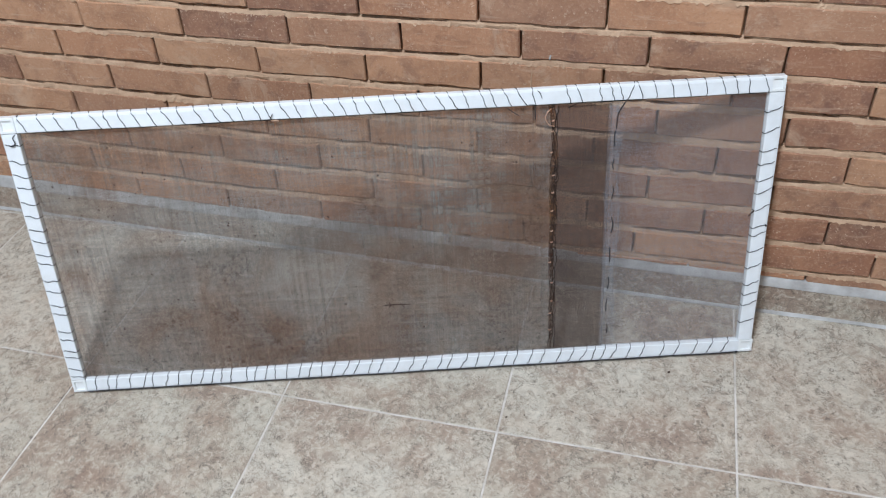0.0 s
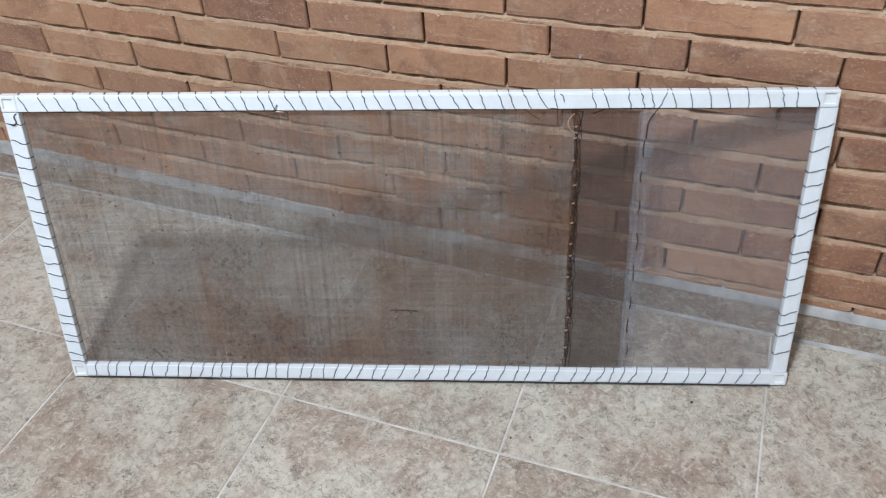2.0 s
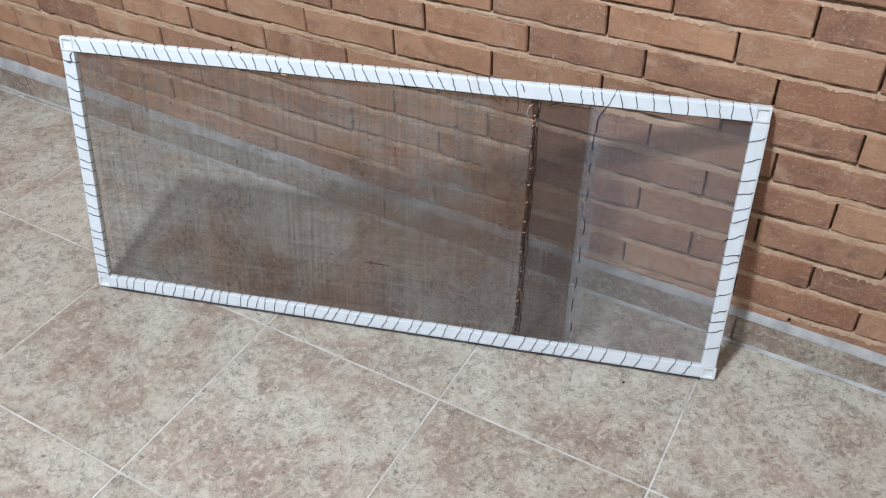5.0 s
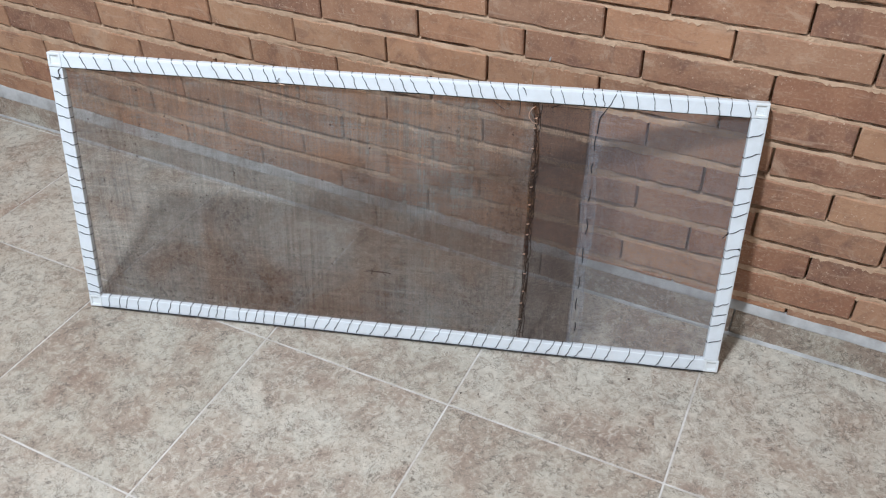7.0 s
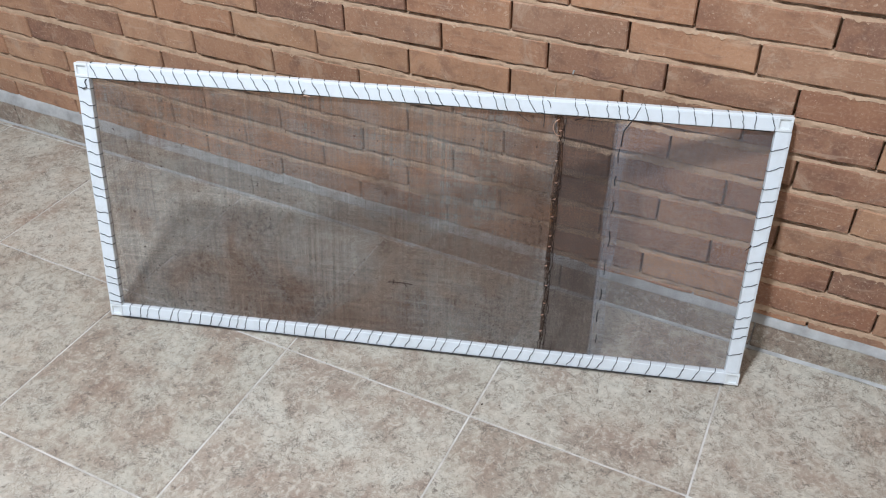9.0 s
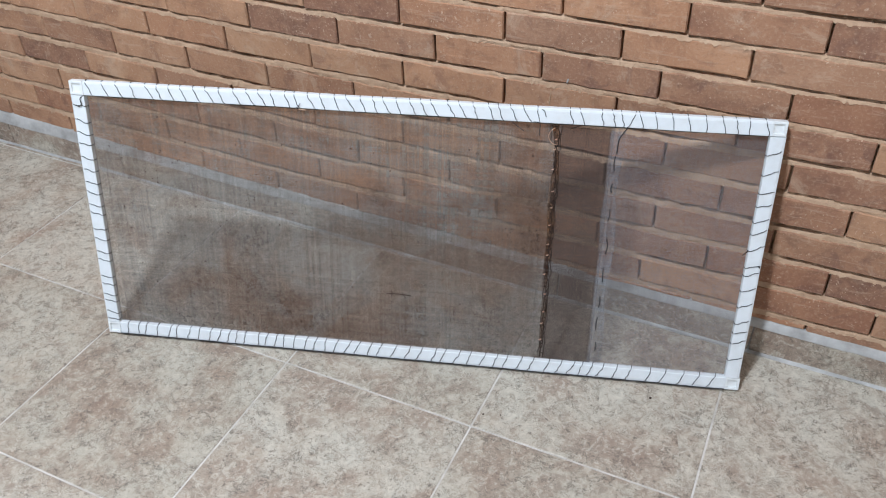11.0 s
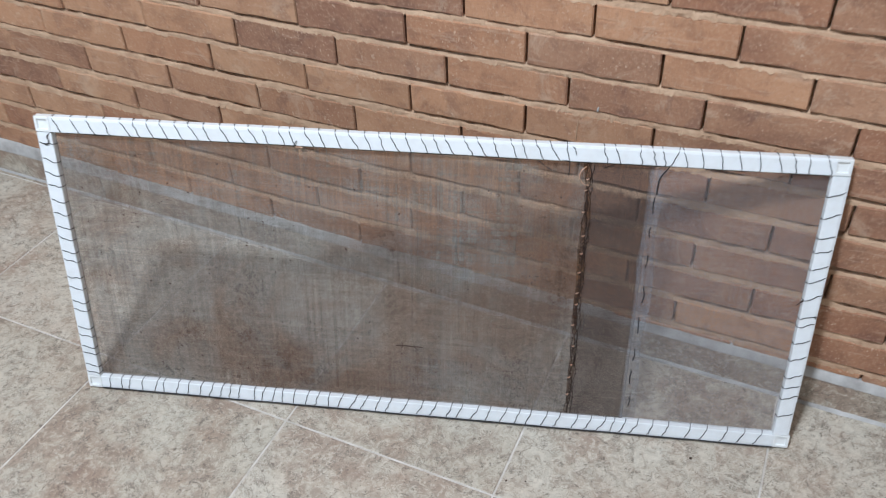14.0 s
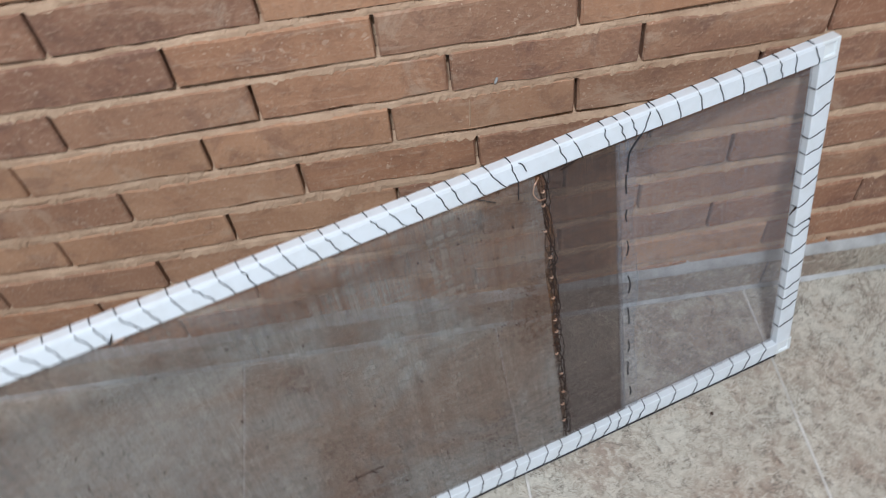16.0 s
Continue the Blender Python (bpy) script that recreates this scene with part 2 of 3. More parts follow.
def dirt_film(name, low, high, colour_a, colour_b, specks):
    """Dust and rust caught in the cells of the gauze: thin and see-through between the patches."""
    h = Mat(name, 0.95, 0.0, 0.1)
    m = h.m
    v = h.coords(shift=False)
    patch = h.noise(v, 4.2, 6.0, 0.66, 0.7)
    streak_v = h.coords(shift=False, scale=(1.0, 1.0, 0.03))
    streak = h.noise(streak_v, 110.0, 3.0, 0.6)
    weft_v = h.coords(shift=False, scale=(0.03, 1.0, 1.0))
    weft = h.noise(weft_v, 120.0, 3.0, 0.6)
    fine = h.noise(v, 75.0, 5.0, 0.68)
    fac = h.ramp(patch, (0.35, g(low)), (0.72, g(high)))
    fac = h.math('MULTIPLY', fac, h.ramp(streak, (0.32, g(0.15)), (0.68, g(1.9))))
    fac = h.math('MULTIPLY', fac, h.ramp(weft, (0.32, g(0.4)), (0.68, g(1.6))))
    col = h.mix(h.ramp(h.noise(v, 3.1, 5.0, 0.6, 0.5), (0.40, g(0)), (0.64, g(1))), colour_a, colour_b)
    if specks:
        sp = h.ramp(fine, (0.59, g(0)), (0.66, g(1)))
        zone = h.ramp(h.noise(v, 3.6, 4.0, 0.6), (0.42, g(0)), (0.58, g(1)))
        sp = h.math('MULTIPLY', sp, zone)
        fac = h.math('MAXIMUM', fac, h.math('MULTIPLY', sp, 0.85))
        col = h.mix(sp, col, (0.085, 0.045, 0.028))
        # rust bled out from the seam, and grit gathered low down
        sep = h.n("SeparateXYZ")
        tc = h.n("TexCoord")
        h.link(tc.outputs["Object"], sep.inputs[0])
        near = h.ramp(sep.outputs[0], (0.86, g(0)), (1.0, g(1)))
        bled = h.math('MULTIPLY', near, h.ramp(h.noise(v, 11.0, 5.0, 0.68, 0.6), (0.47, g(0)), (0.62, g(1))))
        fac = h.math('MAXIMUM', fac, h.math('MULTIPLY', bled, 0.62))
        col = h.mix(bled, col, (0.150, 0.070, 0.032))
        # rust stains, each a patch of crusted specks over a thin brown bloom
        wobble = h.noise(v, 16.0, 6.0, 0.7, 0.8)
        crust = h.ramp(h.noise(v, 105.0, 5.0, 0.72, 0.5), (0.49, g(0)), (0.54, g(1)))
        for bx, bz, br, amount in STAINS:
            dist = h.n("VectorMath", operation='DISTANCE')
            h.link(tc.outputs["Object"], dist.inputs[0])
            dist.inputs[1].default_value = (bx, GAUZE_Y + 0.0012, bz)
            field = h.math('ADD', h.math('DIVIDE', dist.outputs["Value"], br), h.math('MULTIPLY', wobble, 2.4))
            blob = h.ramp(h.math('MULTIPLY', field, 0.33), (0.46, g(1)), (0.92, g(0)))
            bloom = h.math('MULTIPLY', blob, amount * 0.60)
            fac = h.math('MAXIMUM', fac, bloom)
            col = h.mix(bloom, col, (0.175, 0.115, 0.070))
            grit = h.math('MINIMUM', h.math('MULTIPLY', h.math('MULTIPLY', blob, crust), amount * 1.05), 0.85)
            fac = h.math('MAXIMUM', fac, grit)
            col = h.mix(grit, col, (0.075, 0.040, 0.024))
        low_z = h.ramp(sep.outputs[2], (0.06, g(1)), (0.20, g(0)))
        grit = h.math('MULTIPLY', low_z, h.ramp(h.noise(v, 120.0, 5.0, 0.7), (0.52, g(0)), (0.60, g(1))))
        grit = h.math('MULTIPLY', grit, h.ramp(h.noise(v, 9.0, 4.0, 0.6), (0.42, g(0)), (0.58, g(1))))
        fac = h.math('MAXIMUM', fac, h.math('MULTIPLY', grit, 0.8))
        col = h.mix(grit, col, (0.080, 0.042, 0.026))
    h.color(col)
    clear = h.n("BsdfTransparent")
    mixer = h.n("MixShader")
    h.link(fac, mixer.inputs[0])
    h.link(clear.outputs[0], mixer.inputs[1])
    h.link(h.b.outputs[0], mixer.inputs[2])
    h.link(mixer.outputs[0], h.t.nodes["Material Output"].inputs[0])
    return m


GAUZE_Y = 0.0115
STAINS = ((0.20, 0.34, 0.06, 0.45), (0.38, 0.26, 0.07, 0.75), (0.26, 0.25, 0.05, 0.60), (0.24, 0.15, 0.07, 0.75), (0.36, 0.15, 0.06, 0.80), (0.44, 0.10, 0.06, 0.85), (0.53, 0.09, 0.06, 0.75),
          (0.66, 0.39, 0.04, 0.75), (0.42, 0.40, 0.05, 0.50), (0.995, 0.318, 0.035, 0.95), (1.01, 0.385, 0.045, 0.90), (0.91, 0.12, 0.08, 0.70), (0.70, 0.09, 0.09, 0.50),
          (0.09, 0.52, 0.05, 0.60), (0.16, 0.50, 0.04, 0.50), (0.54, 0.35, 0.04, 0.35), (0.15, 0.10, 0.06, 0.55), (1.00, 0.10, 0.05, 0.65), (0.67, 0.25, 0.03, 0.60))
M_DIRT = dirt_film("dust_and_rust_in_gauze", 0.10, 0.50, (0.40, 0.385, 0.335), (0.235, 0.165, 0.110), True)
M_DIRT_SEAM = dirt_film("rust_crust_along_seam", 0.0, 0.80, (0.11, 0.055, 0.030), (0.06, 0.028, 0.017), True)
M_DIRT_PALE = dirt_film("haze_of_dust_in_pale_gauze", 0.0, 0.04, (0.50, 0.52, 0.55), (0.40, 0.40, 0.40), False)
M_HEM = dirt_film("doubled_pale_gauze", 0.10, 0.30, (0.33, 0.345, 0.375), (0.25, 0.26, 0.28), False)

# ---- building helpers ----


def part(name, bm, material, parent=None, label="", smooth=False):
    me = bpy.data.meshes.new(name)
    bm.to_mesh(me)
    bm.free()
    me.materials.append(material)
    if smooth:
        for p in me.polygons:
            p.use_smooth = True
    ob = new(name, me)
    if parent is not None:
        ob.parent = parent
    if label:
        ob["label"] = label
    return ob


def mesh_of(name, verts, faces, material):
    me = bpy.data.meshes.new(name)
    me.from_pydata(verts, [], faces)
    me.materials.append(material)
    me.update()
    return me


def box(bm, x0, x1, y0, y1, z0, z1, bevel=0.0, segments=1):
    made = bmesh.ops.create_cube(bm, size=1.0)["verts"]
    for v in made:
        v.co = Vector(((x0 + x1) / 2 + v.co.x * (x1 - x0), (y0 + y1) / 2 + v.co.y * (y1 - y0), (z0 + z1) / 2 + v.co.z * (z1 - z0)))
    if bevel:
        edges = {e for v in made for e in v.link_edges}
        bmesh.ops.bevel(bm, geom=list(edges), offset=bevel, segments=segments, affect='EDGES', profile=0.6)


def tube(bm, points, r, sides=6):
    """A round thread along the points."""
    pts = [Vector(p) for p in points]
    rings = []
    for i, p in enumerate(pts):
        way = (pts[min(i + 1, len(pts) - 1)] - pts[max(i - 1, 0)]).normalized()
        a = way.orthogonal().normalized()
        b = way.cross(a)
        rings.append([bm.verts.new(p + r * (math.cos(k * math.tau / sides) * a + math.sin(k * math.tau / sides) * b)) for k in range(sides)])
    for r0, r1 in zip(rings, rings[1:]):
        # start from the nearest corner of the next ring, so that the tube does not twist
        s = min(range(sides), key=lambda k: (r1[k].co - r0[0].co).length)
        for k in range(sides):
            bm.faces.new((r0[k], r0[(k + 1) % sides], r1[(s + k + 1) % sides], r1[(s + k) % sides]))
    bm.faces.new(rings[0][::-1])
    bm.faces.new(rings[-1])
    bmesh.ops.recalc_face_normals(bm, faces=bm.faces)


def smooth_line(points, steps=5):
    """A Catmull-Rom line through the points."""
    p = [Vector(q) for q in points]
    p = [2 * p[0] - p[1]] + p + [2 * p[-1] - p[-2]]
    out = []
    for i in range(1, len(p) - 2):
        for k in range(steps):
            t = k / steps
            out.append(0.5 * ((2 * p[i]) + (p[i + 1] - p[i - 1]) * t + (2 * p[i - 1] - 5 * p[i] + 4 * p[i + 1] - p[i + 2]) * t * t + (3 * p[i] - p[i - 1] - 3 * p[i + 1] + p[i + 2]) * t ** 3))
    out.append(p[-2])
    return out


# ---- the floor: square tiles along the wall ----
WALL_Y = 4.670
PITCH = 0.4620
GRID = pose(0.0145, 4.196, 0.0)                  # a tile corner
SKIRT = pose(0.0, 4.6640, 0.0, 0, 0, -0.29)       # the face of the skirting
SKIRT_HIGH = 0.080

bm = bmesh.new()
box(bm, -3.6, 2.8, -5.9, 0.62, -0.12, -0.0016)
floor = part("floor", bm, M_GROUT)
floor.matrix_world = GRID
tagged(floor, "beige stone-look ceramic tile floor with pale grout", "floor", kind="structure")

# skirting bed behind the tiles
bm = bmesh.new()
box(bm, -3.4, 2.6, 0.006, 0.012, -0.002, SKIRT_HIGH - 0.002)
skirting = part("baseboard", bm, M_CEMENT)
skirting.matrix_world = SKIRT
tagged(skirting, "row of mottled brown ceramic skirting tiles under bricks", "baseboard", kind="structure")


def wall_shift(x):
    """The brick face drifts back a little towards one end."""
    return 0.0125 * max(0.0, -0.6 - x)


def lay(x, z):
    """Where the bricklayer's nominal (x, z) came to lie: the courses climb a little towards one end."""
    k = max(x, -0.6)
    px = -0.0006 + 1.0168 * k + 0.0002 * z - 0.0172 * k * z + (x - k) * (1.0256 - 0.016 * z)
    pz = -0.0109 + 0.0241 * k + 1.0103 * z - 0.0185 * k * z
    return Vector((px, WALL_Y + wall_shift(px), pz))


def skirt_top(x):
    """Where the brickwork begins over the skirting."""
    return 0.098 - 0.008 * x


def skirt_point(x, ly, lz):
    """A world point at x with the given distances from the face of the skirting."""
    p = SKIRT @ Vector((x, ly, lz))
    return SKIRT @ Vector((2 * x - p.x, ly, lz))


def cement_strip(name, rows, label):
    """A ragged hand-drawn strip of cement, swept along the wall; rows(x) gives its profile."""
    bm = bmesh.new()
    last = None
    i = 0
    x = -3.3
    while x < 2.5:
        ring = [bm.verts.new(p + Vector((0, 0.0012 * noise.noise(p * 30 + Vector((k * 9, 0, 0))), 0.0016 * noise.noise(p * 24 + Vector((0, k * 7, 3)))))) for k, p in enumerate(rows(x))]
        if last:
            for a in range(len(ring) - 1):
                bm.faces.new((last[a], ring[a], ring[a + 1], last[a + 1]))
        last = ring
        x += 0.03
        i += 1
    return tagged(part(name, bm, M_CEMENT, smooth=True), label, "trim", kind="structure")


def lower_profile(x):
    w = noise.noise(Vector((x * 6, 0, 0)))
    return [skirt_point(x, -0.0062 - 0.0022 * w, 0.0004), skirt_point(x, -0.0048 - 0.001 * w, 0.0016), skirt_point(x, -0.0015, 0.0042), skirt_point(x, 0.004, 0.0070 + 0.0025 * noise.noise(Vector((x * 7, 5, 0))))]


def upper_profile(x):
    back = WALL_Y + wall_shift(x)
    w = 0.0016 * noise.noise(Vector((x * 5, 3, 0)))
    lo = skirt_point(x, -0.0012, SKIRT_HIGH - 0.004 + w)
    lip = skirt_point(x, -0.0004, SKIRT_HIGH + 0.0015 + w)
    top = Vector((x, back + 0.002, skirt_top(x) + 0.002))
    return [lo, lip, lip.lerp(top, 0.55) + Vector((0, 0.001, 0.002)), top, top + Vector((0, 0.012, -0.004))]


cement_strip("floor_trim", lower_profile, "white cement fillet between floor and skirting")
cement_strip("wall_trim", upper_profile, "pale cement band along the top of the skirting")

# ---- the brick wall ----
COURSES = (0.076, 0.152, 0.228, 0.306, 0.386, 0.464, 0.541, 0.614, 0.687, 0.758, 0.833, 0.907, 0.981, 1.056, 1.131)   # middle heights
STARTS = (0.109, -0.015, 0.124, 0.000, 0.127, 0.000, -0.112, -0.031, 0.131, 0.005, 0.128, 0.000, 0.130, 0.010, 0.120)      # one upright joint of each course
BRICK, TALL = 0.2465, 0.0620
NEAR = (-2.35, 1.25)

bm = bmesh.new()
box(bm, -3.4, 2.6, WALL_Y + 0.022, WALL_Y + 0.25, -0.1, 3.75)
wall = part("wall_north", bm, M_MORTAR)
tagged(wall, "brown fired clay brick wall with raked sandy joints", "wall", kind="structure")
# the body follows the drift of the face
bmw = bmesh.new()
bmw.from_mesh(wall.data)
bmesh.ops.bisect_plane(bmw, geom=bmw.verts[:] + bmw.edges[:] + bmw.faces[:], plane_co=(-0.6, 0, 0), plane_no=(1, 0, 0))
for v in bmw.verts:
    v.co.y += wall_shift(v.co.x)
bmw.to_mesh(wall.data)
bmw.free()


def bed_joints():
    """The mortar beds: hollowed under the upper brick, drawn out over the lower one, torn here and there."""
    verts, faces = [], []
    tops = [c + TALL / 2 for c in COURSES]
    for j in range(len(COURSES) - 1):
        z0, z1 = tops[j] - 0.002, COURSES[j + 1] - TALL / 2 + 0.002
        x, last = -3.3, None
        while x < 2.5:
            if lay(x, z1).z < skirt_top(x) + 0.004:
                last = None
                x += 0.005
                continue
            a = noise.noise(Vector((x * 5, j * 3.7, 1.0)))
            b = noise.noise(Vector((x * 31, j * 5.1, 2.0)))
            c = noise.noise(Vector((x * 80, j * 2.3, 7.0)))
            e = noise.noise(Vector((x * 190, j * 4.3, 3.0)))
            y = WALL_Y + wall_shift(lay(x, z0).x)
            s = len(verts)
            verts.append((x, y + 0.020, z0 - 0.004))
            over = max(0.0, 0.55 * b + 0.7 * c + 0.7 * e + 0.05)
            hollow = max(0.0, min(1.0, 0.32 + 1.9 * a + 1.0 * b))
            verts.append((x, y + 0.0020 - 0.0060 * min(0.5, over) + 0.0012 * c, z0 + 0.0008 - 0.0080 * over + 0.0018 * c))
            verts.append((x, y + 0.0026 + 0.0030 * a + 0.0022 * b, z0 + (z1 - z0) * (0.42 - 0.10 * hollow) + 0.0018 * b))
            verts.append((x, y + 0.0035 + 0.0140 * hollow, z0 + (z1 - z0) * (0.82 - 0.28 * hollow) + 0.0022 * c + 0.002 * e))
            verts.append((x, y + 0.0200, z1 - 0.0010 + 0.002 * b))
            if last is not None:
                for k in range(4):
                    faces.append((last + k, s + k, s + k + 1, last + k + 1))
            last = s
            x += 0.005
    laid = [lay(x, z) for x, y, z in verts]
    me = mesh_of("mortar", [(p.x, v[1], p.z) for p, v in zip(laid, verts)], faces, M_MORTAR)
    ob = new("mortar", me)
    ob.parent = wall
    return tagged(ob, "rough sandy mortar beds", kind="stuff")


bed_joints()


def dab(name, x, z, w, h, tilt, material, label):
    """A thin raised dab on the brick face."""
    bm = bmesh.new()
    bmesh.ops.create_uvsphere(bm, u_segments=14, v_segments=8, radius=0.5)
    for v in bm.verts:
        k = 1 + 0.35 * noise.noise(v.co * 3 + Vector((x * 40, 0, z * 40)))
        v.co = Vector((v.co.x * w * k, v.co.y * 0.0022, v.co.z * h * k))
    ob = part(name, bm, material, wall, label, smooth=True)
    p = lay(x, z)
    ob.matrix_basis = pose(p.x, p.y - 0.0006, p.z, 0, tilt, 0)


dab("paint_dab", 0.062, 0.826, 0.007, 0.020, 18, M_CEMENT, "pale dab of paint")
dab("paint_dab", 0.028, 0.590, 0.004, 0.011, 12, M_CEMENT, "pale dab of paint")
dab("pale_crack", -0.008, 0.538, 0.0028, 0.052, 2, M_MORTAR, "pale mortar line across a brick")

# ---- unseen walls and ceiling, added to close the room and bounce light ----


TOP = 3.75


def plain_wall(name, x0, x1, y0, y1, z0=-0.1, z1=TOP):
    bm = bmesh.new()
    box(bm, x0, x1, y0, y1, z0, z1)
    return tagged(part(name, bm, M_PLASTER), "unseen plain plastered wall", "wall", kind="structure")


def south_wall():
    """The unseen wall opposite, with an assumed opening for the fill: four pieces round the hole."""
    bm = bmesh.new()
    box(bm, -3.3, -3.0, -1.5, -1.3, -0.1, TOP)
    box(bm, -0.4, 2.45, -1.5, -1.3, -0.1, TOP)
    box(bm, -3.0, -0.4, -1.5, -1.3, -0.1, 1.1)
    box(bm, -3.0, -0.4, -1.5, -1.3, 2.8, TOP)
    return tagged(part("wall_south", bm, M_PLASTER), "unseen plain plastered wall with an assumed opening", "wall", kind="structure")


south_wall()
plain_wall("wall_east", 2.45, 2.65, -1.5, 4.75)
plain_wall("wall_west", -3.5, -3.3, -1.5, 4.95)
bm = bmesh.new()
box(bm, -3.5, 2.65, -1.5, 5.0, TOP + 0.003, TOP + 0.15)
tagged(part("ceiling", bm, M_PLASTER), "unseen plain white plastered ceiling", "ceiling", kind="structure")


def ceiling_lamp():
    """A shallow round lamp: metal pan and opal glass."""
    thing = new("ceiling_lamp")
    thing.matrix_world = Matrix.Translation(LAMP)
    tagged(thing, "round opal ceiling lamp on a white pan", "lamp")
    for name, material, prof in (("pan", M_WHITE, ((0.0, 0.088), (0.17, 0.088), (0.18, 0.080), (0.18, 0.030), (0.17, 0.024), (0.0, 0.024))),
                                 ("diffuser", M_OPAL, ((0.0, 0.022), (0.165, 0.022), (0.160, -0.010), (0.125, -0.040), (0.06, -0.058), (0.0, -0.062)))):
        bm = bmesh.new()
        rings = [[bm.verts.new((r * math.cos(k * math.tau / 36), r * math.sin(k * math.tau / 36), z)) for k in range(36)] for r, z in prof[1:-1]]
        for p, q in zip(rings, rings[1:]):
            for k in range(36):
                bm.faces.new((p[k], p[(k + 1) % 36], q[(k + 1) % 36], q[k]))
        bm.faces.new(rings[0])
        bm.faces.new(rings[-1])
        bmesh.ops.recalc_face_normals(bm, faces=bm.faces)
        part(name, bm, material, thing, smooth=True)


ceiling_lamp()

# ---- the window screen ----
# own axes: x along the bottom, y into the wall, z up the leaning panel
UX = Vector((1.4025, 0.4175, -0.0006)).normalized()
UZ = Vector((-0.0349, 0.1264, 0.5928))
UZ = (UZ - UX * UZ.dot(UX)).normalized()
UY = UZ.cross(UX)
SCREEN = Matrix((UX, UY, UZ)).transposed().to_4x4()
SCREEN.translation = (-0.8895, 4.1043, 0.0062)
LONG, HIGH, FACE, DEEP = 1.462, 0.607, 0.030, 0.017

screen = new("window_screen")
screen.empty_display_size = 0.1
screen.matrix_world = SCREEN
tagged(screen, "white-framed rusty window screen leaning against the brick wall", "window screen")


def bar(name, length, horizontal):
    """A hollow section with a broad chamfer on its outer edge and small rounds on the others.
    Along +x, outer edge at z = FACE, front at y = 0."""
    prof = [(0.0010, 0.0), (0.0, 0.0012), (0.0, FACE - 0.0050), (0.0004, FACE - 0.0042), (0.0010, FACE - 0.0012), (0.0022, FACE), (DEEP - 0.0015, FACE), (DEEP, FACE - 0.0015), (DEEP, 0.0015), (DEEP - 0.0015, 0.0)]
    bm = bmesh.new()
    n = 24 if length > 1 else 10
    rings = []
    for i in range(n + 1):
        x = length * i / n
        sag = 0.0009 * math.sin(i * 1.1) if 0 < i < n else 0.0
        rings.append([bm.verts.new((x, y, z + sag * 0.5)) for y, z in prof])
    for a, b in zip(rings, rings[1:]):
        for k in range(len(prof)):
            bm.faces.new((a[k], b[k], b[(k + 1) % len(prof)], a[(k + 1) % len(prof)]))
    bm.faces.new(rings[0])
    bm.faces.new(rings[-1][::-1])
    bmesh.ops.recalc_face_normals(bm, faces=bm.faces)
    return part(name, bm, M_WHITE, screen)


top_bar = bar("top_rail", LONG - 2 * FACE - 0.002, True)
top_bar.matrix_basis = pose(FACE + 0.001, 0, HIGH - FACE)
bottom_bar = bar("bottom_rail", LONG - 2 * FACE - 0.002, True)
bottom_bar.matrix_basis = Matrix(((-1, 0, 0, LONG - FACE - 0.001), (0, 1, 0, 0), (0, 0, -1, FACE), (0, 0, 0, 1)))
left_bar = bar("side_rail", HIGH - 2 * FACE - 0.002, False)
left_bar.matrix_basis = Matrix(((0, 0, -1, FACE), (0, 1, 0, 0), (1, 0, 0, FACE + 0.001), (0, 0, 0, 1)))
right_bar = bar("side_rail", HIGH - 2 * FACE - 0.002, False)
right_bar.matrix_basis = Matrix(((0, 0, 1, LONG - FACE - 0.004), (0, 1, 0, 0), (-1, 0, 0, HIGH - FACE - 0.001), (0, 0, 0, 1)))


def corner(x, z, fx, fz):
    """A moulded corner block with a shallow square recess."""
    bm = bmesh.new()
    box(bm, 0, FACE, 0.0004, DEEP - 0.0004, 0, FACE, 0.0016, 2)
    front = min((f for f in bm.faces), key=lambda f: f.calc_center_median().y)
    inset = bmesh.ops.inset_region(bm, faces=[front], thickness=0.0050)
    inner = bmesh.ops.inset_region(bm, faces=[front], thickness=0.0012)
    for v in front.verts:
        v.co.y += 0.0034
    ob = part("corner_block", bm, M_CORNER, screen, "off-white plastic corner block")
    ob.matrix_basis = pose(x, 0, z)
    return ob


corner(0, 0, 0, 0)
corner(0, HIGH - FACE, 0, 1)
corner(LONG - FACE - 0.001, 0, 1, 0)
corner(LONG - FACE - 0.005, HIGH - FACE, 1, 1)


